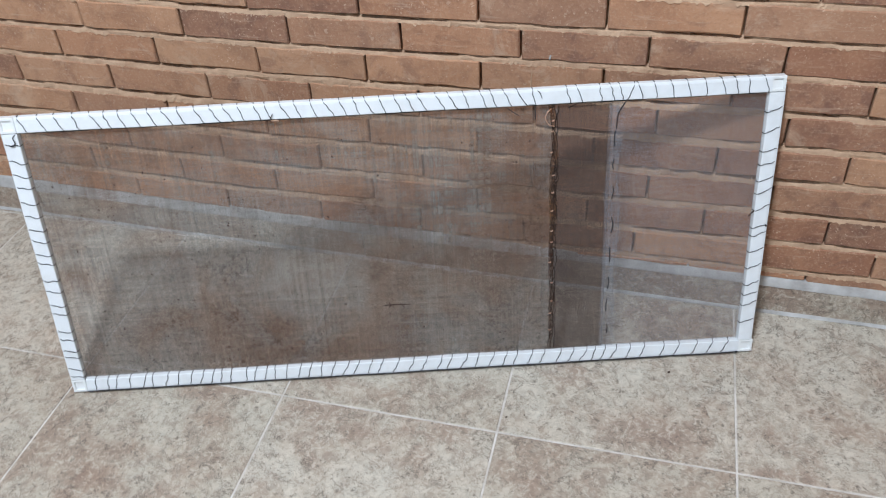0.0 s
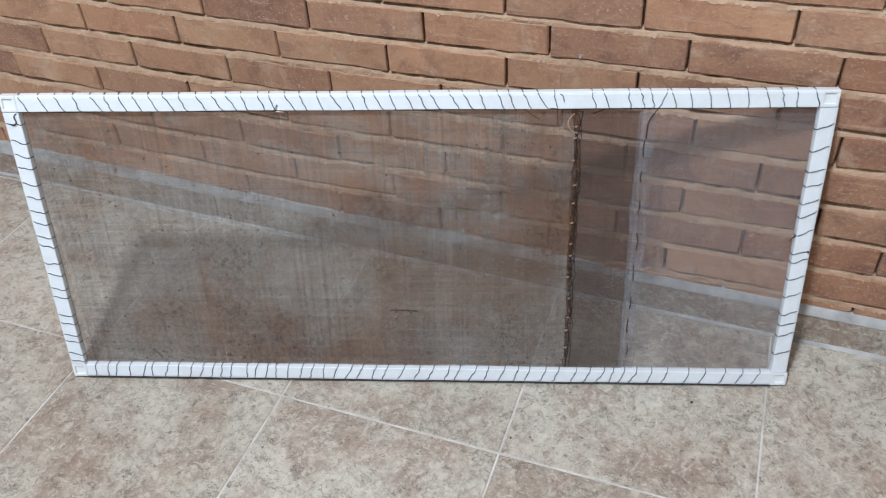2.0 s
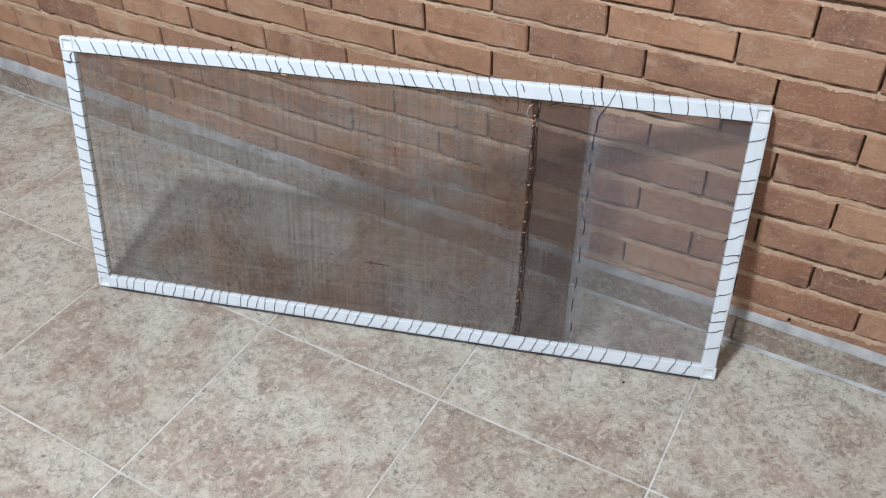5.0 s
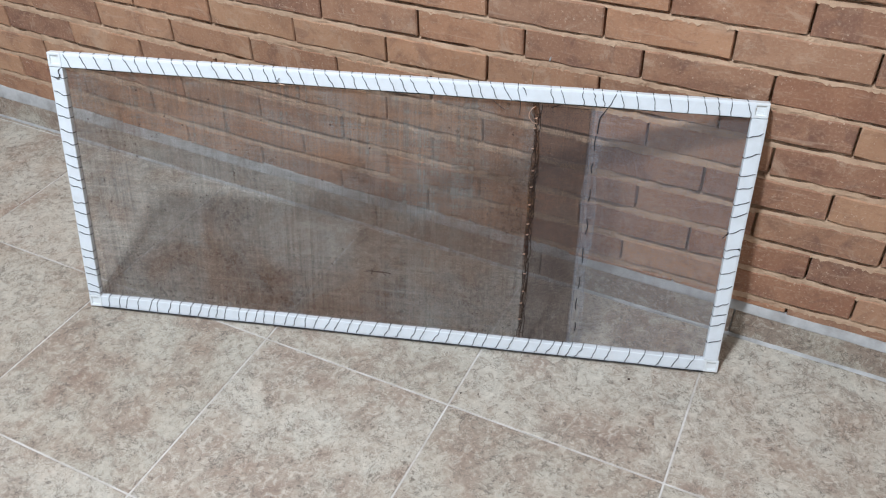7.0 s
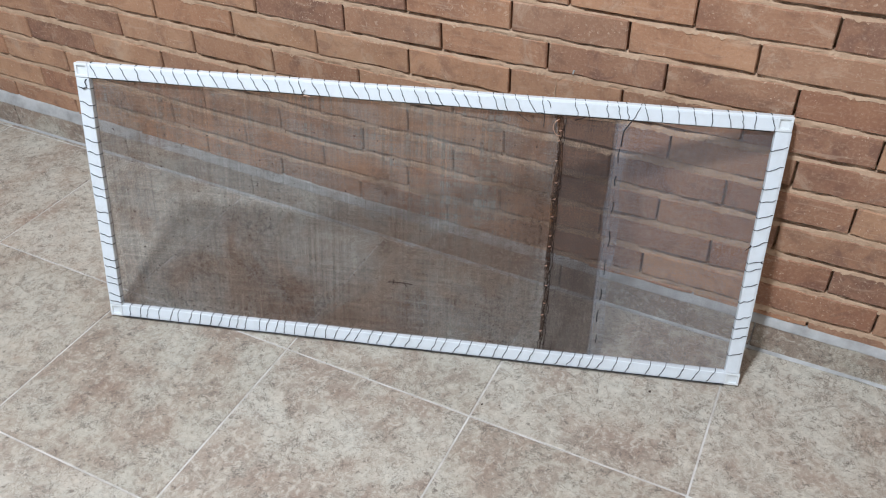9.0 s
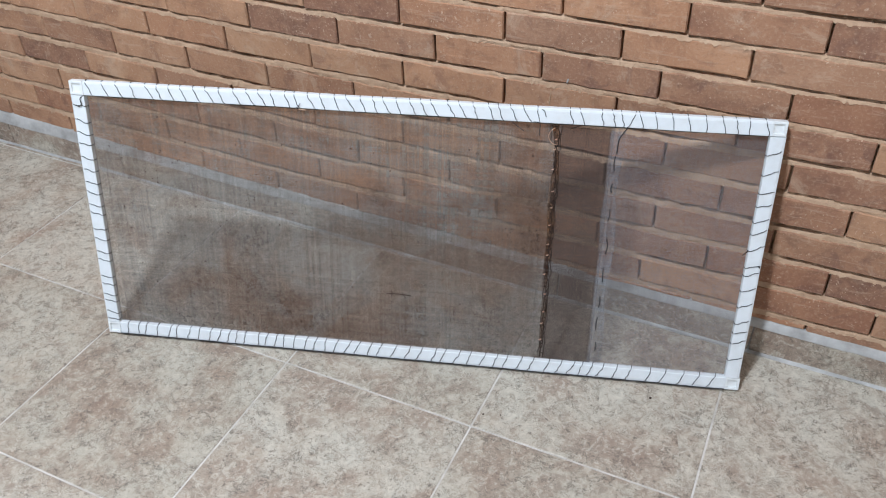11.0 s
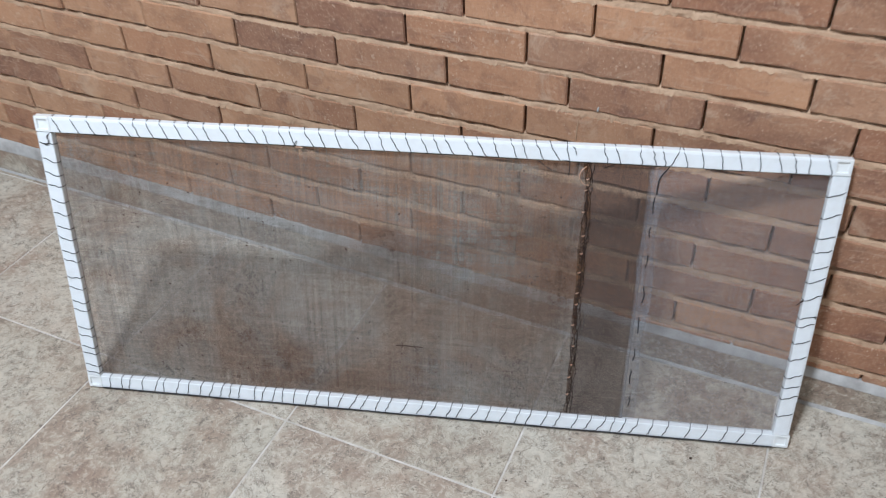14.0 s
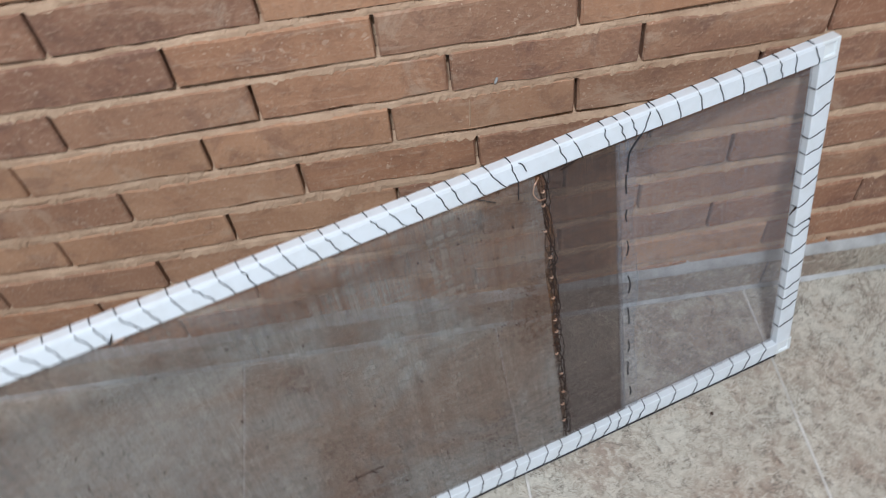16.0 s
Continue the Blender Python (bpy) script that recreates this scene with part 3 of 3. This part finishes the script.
def gauze(name, x0, x1, pitch, wire, material, label):
    """Two layers of fine straight wires, one over the other, joined into one piece."""
    z0, z1 = FACE - 0.004, HIGH - FACE + 0.004
    rnd = random.Random(name)
    verts, faces = [], []

    def strand(ax, ay, bx, by, y, w):
        way = Vector((bx - ax, 0, by - ay)).normalized()
        side = Vector((-way.z, 0, way.x)) * w / 2
        up = Vector((0, w / 2, 0))
        s = len(verts)
        for px, pz in ((ax, ay), (bx, by)):
            p = Vector((px, y, pz))
            for q in (p + side, p + up, p - side, p - up):
                verts.append(tuple(q))
        for k in range(4):
            faces.append((s + k, s + (k + 1) % 4, s + 4 + (k + 1) % 4, s + 4 + k))

    x = x0
    while x < x1:
        w = wire * rnd.uniform(0.75, 1.35)
        strand(x + rnd.uniform(-0.2, 0.2) * pitch, z0, x + rnd.uniform(-0.2, 0.2) * pitch, z1, GAUZE_Y, w)
        x += pitch
    z = z0
    while z < z1:
        w = wire * rnd.uniform(0.75, 1.35)
        strand(x0, z + rnd.uniform(-0.2, 0.2) * pitch, x1, z + rnd.uniform(-0.2, 0.2) * pitch, GAUZE_Y + wire * 0.5, w)
        z += pitch
    ob = new(name, mesh_of(name, verts, faces, material))
    ob.parent = screen
    tagged(ob, label, kind="stuff")
    return ob


gauze("rusty_gauze", 0.026, 1.034, 0.0015, 0.00036, M_WIRE_RUSTY, "weathered steel gauze with rust stains")
gauze("dark_gauze", 1.030, 1.136, 0.0015, 0.00054, M_WIRE_DARK, "dark nylon gauze strip")
gauze("pale_gauze", 1.130, LONG - 0.028, 0.0014, 0.00020, M_WIRE_PALE, "clean pale fibreglass gauze")


def film(name, x0, x1, y, material, label, wave=0.0):
    z0, z1 = FACE - 0.003, HIGH - FACE + 0.003
    bm = bmesh.new()
    n = 36
    rows = []
    for i in range(n + 1):
        z = z0 + (z1 - z0) * i / n
        wob = wave * noise.noise(Vector((z * 9, x0 * 7, 0)))
        wob2 = wave * noise.noise(Vector((z * 11, x1 * 9, 4)))
        rows.append((bm.verts.new((x0 + wob, y, z)), bm.verts.new((x1 + wob2, y, z))))
    for a, b in zip(rows, rows[1:]):
        bm.faces.new((a[0], a[1], b[1], b[0]))
    return part(name, bm, material, screen, label)


film("dust_layer", 0.026, 1.027, GAUZE_Y + 0.0012, M_DIRT, "brown dust and rust caught in gauze")
film("rust_crust", 1.018, 1.032, GAUZE_Y - 0.0012, M_DIRT_SEAM, "crust of rust along the seam", 0.012)
film("dust_haze", 1.160, LONG - 0.028, GAUZE_Y + 0.0012, M_DIRT_PALE, "thin haze of dust")
film("hem", 1.131, 1.156, GAUZE_Y - 0.0014, M_HEM, "doubled hem of pale gauze", 0.008)

# ---- thread wound round the rails ----
TOP_WRAPS = (44, 80, 111, 142, 178, 200, 226, 252, 281, 309, 335, 368, 397, 422, 445, 475, 495, 526, 549, 579, 607, 633, 658, 682, 706, 735, 758, 780, 813, 837, 861, 893, 912, 938, 965, 987,
             1051, 1072, 1111, 1133, 1149, 1166, 1185, 1213, 1245, 1276, 1307, 1341, 1365, 1388, 1421)
BOTTOM_WRAPS = (50, 77, 95, 124, 154, 172, 202, 226, 254, 276, 299, 318, 338, 372, 391, 413, 433, 458, 486, 507, 533, 557, 584, 607, 637, 659, 692, 725, 752, 786, 807, 838, 866, 897, 926, 949, 980,
                1006, 1042, 1068, 1095, 1117, 1137, 1159, 1192, 1222, 1265, 1296, 1335, 1368, 1400)
LEFT_WRAPS = (555, 521, 494, 470, 438, 410, 381, 358, 328, 308, 270, 245, 213, 193, 151, 131, 103, 87, 57, 39)
RIGHT_WRAPS = (543, 502, 462, 435, 402, 377, 341, 300, 283, 247, 210, 170, 145, 121, 79)
rnd = random.Random(11)


def wrap(rail, at, lean, r=0.00075):
    """One turn of thread round a rail, in the rail's own axes; lean: how far it slants across the face."""
    f = FACE
    w = [rnd.uniform(-0.0022, 0.0022) for _ in range(3)]
    pts = [(at - lean * 0.8, DEEP + r, f * 0.9), (at - lean * 0.75, DEEP - 0.002, f + r), (at - lean * 0.62, 0.0050, f + r), (at - lean * 0.5, 0.0, f - 0.0040), (at - lean * 0.28 + w[0], -r, f * 0.70),
           (at + w[1] * 0.6, -r, f * 0.48), (at + lean * 0.25 + w[2], -r, f * 0.25), (at + lean * 0.5, -r * 0.8, 0.0012), (at + lean * 0.58, 0.004, -r), (at + lean * 0.7, DEEP - 0.003, -r)]
    bm = bmesh.new()
    tube(bm, smooth_line(pts, 2), r, 5)
    return part("thread_wrap", bm, M_THREAD, rail, smooth=True)


for u in TOP_WRAPS:
    k = u / 1000
    lean = (0.013 if k < 0.98 else 0.006) + rnd.uniform(-0.004, 0.004)
    if u == 1166:
        lean = -0.012
    wrap(top_bar, k - FACE - 0.001, lean)
for u in BOTTOM_WRAPS:
    k = u / 1000
    lean = (0.006 if k < 0.55 else 0.011) + rnd.uniform(-0.004, 0.004)
    wrap(bottom_bar, LONG - FACE - 0.001 - k, -lean)
for v in LEFT_WRAPS:
    wrap(left_bar, v / 1000 - FACE - 0.001, -0.006 + rnd.uniform(-0.003, 0.003))
for v in RIGHT_WRAPS:
    wrap(right_bar, HIGH - FACE - 0.001 - v / 1000, 0.009 + rnd.uniform(-0.003, 0.003))


def thread(name, pts, r, material, label="", steps=5):
    bm = bmesh.new()
    tube(bm, smooth_line(pts, steps), r, 5)
    return part(name, bm, material, screen, label, smooth=True)


# the long return thread along the lower edge, and a dark line under the top rail
thread("edge_thread", [(0.03 + 1.40 * i / 30, -0.0003, 0.0004 + 0.0005 * math.sin(i * 1.7)) for i in range(31)], 0.0013, M_THREAD, "black thread along the lower edge", 2)
# dark cord standing in for the gap shadow and gasket inside the top rail
thread("edge_thread", [(0.03 + 1.39 * i / 30, 0.0040, HIGH - FACE - 0.0008 + 0.0006 * math.sin(i * 2.3)) for i in range(31)], 0.0014, M_THREAD, "", 2)

# loose ends and knots
thread("loose_end", [(0.495, -0.001, 0.579), (0.497, -0.003, 0.577), (0.500, -0.003, 0.583), (0.503, -0.002, 0.588)], 0.0008, M_THREAD)
thread("loose_end", [(0.991, 0.002, 0.604), (0.997, -0.001, 0.601), (1.001, -0.0015, 0.590)], 0.0008, M_THREAD)
thread("loose_end", [(0.932, 0.002, 0.577), (0.946, 0.004, 0.566), (0.960, 0.006, 0.556)], 0.0007, M_THREAD)
thread("loose_end", [(0.965, 0.002, 0.578), (0.984, 0.000, 0.578), (0.990, 0.002, 0.574), (0.990, 0.006, 0.548)], 0.0008, M_THREAD)
thread("loose_end", [(0.030, 0.002, 0.577), (0.022, -0.002, 0.570), (0.024, -0.003, 0.560), (0.018, -0.002, 0.553), (0.010, -0.001, 0.556)], 0.0010, M_THREAD)
thread("knot", [(1.432, 0.004, 0.338), (1.424, 0.002, 0.330), (1.428, 0.003, 0.336), (1.418, 0.004, 0.322)], 0.0010, M_RUST, "rusty twist of wire")
thread("knot", [(1.452, -0.0008, 0.303), (1.454, -0.0012, 0.302), (1.4545, -0.0008, 0.300)], 0.0014, M_THREAD)
thread("knot", [(1.050, 0.006, 0.566), (1.062, 0.003, 0.572), (1.072, 0.002, 0.577), (1.078, 0.002, 0.576)], 0.0011, M_RUST)
thread("knot", [(0.498, 0.002, 0.575), (0.506, 0.003, 0.574), (0.512, 0.004, 0.573)], 0.0013, M_COPPER)
thread("loose_end", [(1.160, 0.000, 0.577), (1.154, 0.003, 0.566), (1.147, 0.006, 0.552), (1.1455, 0.008, 0.536), (1.145, 0.009, 0.520)], 0.0013, M_THREAD, "thick black thread tail")

# running stitch down the hem
z = 0.515
while z > 0.05:
    h = rnd.uniform(0.020, 0.036)
    x = 1.1435 + 0.003 * noise.noise(Vector((z * 8, 1, 0)))
    thread("stitch", [(x + rnd.uniform(-0.001, 0.001), GAUZE_Y - 0.0020, z), (x + rnd.uniform(-0.003, 0.003), GAUZE_Y - 0.0030, z - h / 2), (x + rnd.uniform(-0.001, 0.001), GAUZE_Y - 0.0020, z - h)], 0.0011, M_THREAD, "", 3)
    z -= h + rnd.uniform(0.022, 0.040)

# the rusted seam: torn wire ends with copper staples
for i in range(3):
    pts = []
    for k in range(56):
        z = 0.035 + 0.535 * k / 55
        pts.append((1.0225 + 0.0050 * i + 0.0065 * noise.noise(Vector((z * 34, i * 4.0, 0))) + 0.003 * noise.noise(Vector((z * 110, i * 4.0, 6))), GAUZE_Y - 0.003 - 0.0012 * noise.noise(Vector((z * 40, i * 3.0, 5))), z))
    thread("seam_wire", pts, (0.0006, 0.0010, 0.0007)[i], M_RUST, "twisted rusty seam wire", 2)
for i in range(40):
    z = 0.04 + 0.52 * (i + rnd.random()) / 40
    x = 1.028 + 0.006 * noise.noise(Vector((z * 22, 3, 0)))
    a, w = rnd.uniform(-0.016, 0.016), rnd.uniform(0.002, 0.006)
    thread("wire_end", [(x - w, GAUZE_Y - 0.002, z - a), (x + rnd.uniform(-0.003, 0.003), GAUZE_Y - 0.005, z), (x + w, GAUZE_Y - 0.002, z + a)], rnd.uniform(0.0005, 0.0010), M_RUST, "", 2)
for i in range(13):
    z = 0.552 - 0.039 * i + rnd.uniform(-0.010, 0.010)
    x = 1.024 + 0.006 * noise.noise(Vector((z * 22, 3, 0)))
    thread("staple", [(x - 0.0020, GAUZE_Y - 0.0036, z - 0.0008), (x, GAUZE_Y - 0.0064, z), (x + 0.0022, GAUZE_Y - 0.0038, z + 0.0010)], 0.0012, M_COPPER, "bright copper staple", 3)
thread("loose_end", [(1.020, 0.008, 0.566), (1.012, 0.004, 0.560), (1.009, 0.003, 0.548), (1.016, 0.003, 0.536), (1.026, 0.006, 0.532)], 0.0008, M_COPPER)

# debris caught in the gauze
thread("straw", [(0.676, GAUZE_Y - 0.0012, 0.162), (0.690, GAUZE_Y - 0.0022, 0.164), (0.706, GAUZE_Y - 0.0016, 0.1635), (0.731, GAUZE_Y - 0.0012, 0.162)], 0.0011, M_TWIG, "dark straw caught in the gauze")
thread("straw", [(0.688, GAUZE_Y - 0.0018, 0.170), (0.690, GAUZE_Y - 0.0026, 0.163), (0.687, GAUZE_Y - 0.0016, 0.157)], 0.0010, M_TWIG)
thread("straw", [(0.712, GAUZE_Y - 0.0016, 0.167), (0.714, GAUZE_Y - 0.0024, 0.162), (0.720, GAUZE_Y - 0.0014, 0.155)], 0.0008, M_TWIG)
for i in range(270):
    if i % 3:
        cx, cz, spread = rnd.choice(((0.20, 0.12, 0.09), (0.38, 0.09, 0.08), (0.60, 0.08, 0.10), (0.30, 0.28, 0.06), (0.42, 0.37, 0.06), (0.15, 0.42, 0.05), (0.85, 0.10, 0.09), (0.96, 0.33, 0.03)))
        x, z = rnd.gauss(cx, spread), rnd.gauss(cz, spread * 0.55)
    else:
        x, z = rnd.uniform(0.06, 1.0), rnd.uniform(0.05, 0.55)
    if not (0.04 < x < 1.0 and 0.04 < z < 0.56):
        continue
    bm = bmesh.new()
    bmesh.ops.create_icosphere(bm, subdivisions=1, radius=rnd.uniform(0.0006, 0.0016))
    long = rnd.uniform(1.0, 2.0)
    for v in bm.verts:
        v.co *= rnd.uniform(0.7, 1.25)
        v.co.x *= long
    ob = part("dirt_speck", bm, M_TWIG, screen)
    ob.matrix_basis = pose(x, GAUZE_Y - 0.001, z, 0, rnd.uniform(0, 180), 0)

# the panel is a little out of square: one upper corner is racked inwards and up
bpy.context.view_layer.update()
into = screen.matrix_world.inverted()
for ob in screen.children_recursive:
    m = into @ ob.matrix_world
    back = m.inverted()
    for v in ob.data.vertices:
        p = m @ v.co
        k = (p.z / HIGH) * (1.0 - p.x / LONG)
        v.co = back @ (p + Vector((0.007 * k, 0.0, 0.004 * k)))

# ---- loose things ----


def black_tub():
    tub = new("plastic_tub")
    tagged(tub, "small black plastic tub standing against the skirting", "tub")
    bm = bmesh.new()
    prof = [(0.0, 0.002), (0.060, 0.0), (0.064, 0.003), (0.078, 0.125), (0.084, 0.127), (0.085, 0.134), (0.080, 0.136), (0.074, 0.132), (0.060, 0.008), (0.0, 0.008)]
    rings = [[bm.verts.new((r * math.cos(a * math.tau / 32), r * math.sin(a * math.tau / 32), z)) for a in range(32)] for r, z in prof[1:-1]]
    for a, b in zip(rings, rings[1:]):
        for k in range(32):
            bm.faces.new((a[k], a[(k + 1) % 32], b[(k + 1) % 32], b[k]))
    bm.faces.new(rings[0][::-1])
    bm.faces.new(rings[-1])
    bmesh.ops.recalc_face_normals(bm, faces=bm.faces)
    part("body", bm, M_BLACK, tub, smooth=True)
    p = skirt_point(-2.085, -0.105, 0.0)
    tub.matrix_world = Matrix.Translation(p)


black_tub()


def crumb(x, y, r):
    bm = bmesh.new()
    bmesh.ops.create_icosphere(bm, subdivisions=2, radius=r)
    for v in bm.verts:
        v.co *= 1 + 0.35 * noise.noise(v.co * 300 + Vector((x, y, 0)) * 50)
        v.co.z *= 0.6
    ob = part("crumb", bm, M_TWIG)
    lx = (GRID.inverted() @ Vector((x, y, 0)))
    ob.matrix_world = Matrix.Translation(GRID @ Vector((lx.x, lx.y, r * 0.45)))
    tagged(ob, "small dark crumb of dirt on the tiles", "debris")


crumb(0.341, 4.427, 0.0030)
crumb(0.026, 4.236, 0.0022)
crumb(0.061, 4.249, 0.0018)

# ---- pieces: skirting tiles, floor tiles, bricks ----


def slab_mesh(name, w, d, t, chamfer, material):
    """A flat tile, its upper edges eased: x by y, top at z = 0."""
    bm = bmesh.new()
    lo = [bm.verts.new((x * w / 2, y * d / 2, -t)) for x, y in ((-1, -1), (1, -1), (1, 1), (-1, 1))]
    mid = [bm.verts.new((x * w / 2, y * d / 2, -chamfer)) for x, y in ((-1, -1), (1, -1), (1, 1), (-1, 1))]
    up = [bm.verts.new((x * (w / 2 - chamfer), y * (d / 2 - chamfer), 0)) for x, y in ((-1, -1), (1, -1), (1, 1), (-1, 1))]
    for a, b in ((lo, mid), (mid, up)):
        for k in range(4):
            bm.faces.new((a[k], a[(k + 1) % 4], b[(k + 1) % 4], b[k]))
    bm.faces.new(up)
    me = bpy.data.meshes.new(name)
    bm.to_mesh(me)
    bm.free()
    me.materials.append(material)
    return me


tile_mesh = slab_mesh("tile", PITCH - 0.0040, PITCH - 0.0040, 0.008, 0.0012, M_TILE)
rnd = random.Random(5)
for i in range(-7, 6):
    for j in range(-12, 1):
        ob = new("tile", tile_mesh)
        ob.parent = floor
        ob.matrix_basis = pose((i + 0.5) * PITCH, (j + 0.5) * PITCH, rnd.uniform(-0.0004, 0.0004), rnd.uniform(-0.05, 0.05), rnd.uniform(-0.05, 0.05), 0)
    ob = new("tile", tile_mesh)
    ob.parent = floor
    ob.matrix_basis = pose((i + 0.5) * PITCH, 0.5 * PITCH, rnd.uniform(-0.0003, 0.0003))

strip_mesh = slab_mesh("tile", PITCH - 0.0040, 0.060, 0.008, 0.0012, M_TILE)
for i in range(-7, 6):
    ob = new("tile", strip_mesh)
    ob.parent = floor
    ob.matrix_basis = pose((i + 0.5) * PITCH, PITCH + 0.032, 0.0)

skirt_mesh = slab_mesh("tile", PITCH - 0.003, SKIRT_HIGH, 0.008, 0.001, M_SKIRT)
for i in range(-7, 6):
    ob = new("tile", skirt_mesh)
    ob.parent = skirting
    ob.matrix_basis = pose((i + 0.60) * PITCH, rnd.uniform(-0.0006, 0.0006), SKIRT_HIGH / 2, 90, 0, 0)


def brick_mesh(seed, length=BRICK - 0.0045, tall=TALL, material=None):
    """A brick with a worn, slightly uneven face: x along, front at y = 0, z up."""
    r = random.Random(seed)
    nx = 7
    outline = []
    for k in range(nx + 1):
        outline.append((-length / 2 + length * k / nx, -tall / 2))
    for k in range(nx + 1):
        outline.append((length / 2 - length * k / nx, tall / 2))
    verts, faces = [], []
    n = len(outline)
    front, edge, back = [], [], []
    for x, z in outline:
        jx, jz = r.uniform(-0.0010, 0.0010), r.uniform(-0.0017, 0.0013)
        e = r.uniform(0.0014, 0.0032)
        front.append((x * (1 - 2 * e / length) + jx, r.uniform(-0.0006, 0.0006), z * (1 - 2 * e / tall) + jz))
        edge.append((x + jx * 0.5, 0.0022 + r.uniform(0, 0.0015), z + jz))
        back.append((x, 0.030, z))
    verts = front + edge + back
    faces.append(tuple(range(n)))
    for a in (0, n):
        for k in range(n):
            faces.append((a + (k + 1) % n, a + k, a + n + k, a + n + (k + 1) % n))
    me = mesh_of("brick", verts, faces, material or M_BRICK)
    return me


variants = [brick_mesh(100 + s) for s in range(12)]
dark_variants = [brick_mesh(200 + s, material=M_BRICK_DARK) for s in range(6)]
DARK = {(7, 0), (7, -3), (7, 2), (8, -3), (8, -5), (9, -2), (9, 2), (6, 2), (3, 2), (1, 2), (5, -6), (10, -4), (11, 1), (4, -7)}


def cut_brick(x, z0, z1, length):
    """The course that the skirting cuts leaves slips only."""
    return brick_mesh(int(x * 1000) + 7, length, z1 - z0)


rnd = random.Random(21)
rest_v, rest_f = [], []
count = 0
for j, mid in enumerate(COURSES + tuple(1.206 + 0.0752 * k for k in range(34))):
    start = STARTS[j] if j < len(STARTS) else (0.02 if j % 2 else 0.14)
    for i in range(-14, 11):
        x = start + (i + 0.5) * BRICK
        if not -3.25 < x < 2.4:
            continue
        at = lay(x, mid)
        wide = (lay(x + 0.1, mid).x - lay(x - 0.1, mid).x) / 0.2
        z1 = lay(x, mid + TALL / 2).z
        z0 = lay(x, mid - TALL / 2).z
        low = max(skirt_top(at.x - 0.12), skirt_top(at.x + 0.12)) - 0.003
        if z1 < low + 0.004:
            continue
        yaw = math.degrees(math.atan(-0.0125)) if x < -0.6 else 0.0
        rise = -math.degrees(math.atan2(lay(x + 0.1, mid).z - lay(x - 0.1, mid).z, 0.2))
        place = pose(at.x, at.y + rnd.uniform(-0.0018, 0.0018), at.z, rnd.uniform(-0.5, 0.5), rise + rnd.uniform(-0.2, 0.2), yaw + rnd.uniform(-0.35, 0.35))
        # extra dark bricks past x = 0.1: browner bricks plus the light's falloff, as colour
        dark = (j, i) in DARK or rnd.random() < (0.42 if x > 0.1 else 0.12)
        pick = rnd.choice(dark_variants if dark else variants)
        if z0 < low:
            pick = cut_brick(x, low, z1, BRICK - 0.0045)
            place.translation.z = (low + z1) / 2
        place = place @ Matrix.Diagonal((wide, 1, 1, 1))
        if NEAR[0] < x < NEAR[1] and j < len(COURSES):
            ob = new("brick", pick)
            ob.parent = wall
            ob.matrix_basis = place
            count += 1
        else:
            s = len(rest_v)
            rest_v += [tuple(place @ v.co) for v in pick.vertices]
            rest_f += [tuple(s + k for k in p.vertices) for p in pick.polygons]
rest = new("bricks", mesh_of("bricks", rest_v, rest_f, M_BRICK))
rest.parent = wall
tagged(rest, "rest of the brown brickwork", kind="stuff")
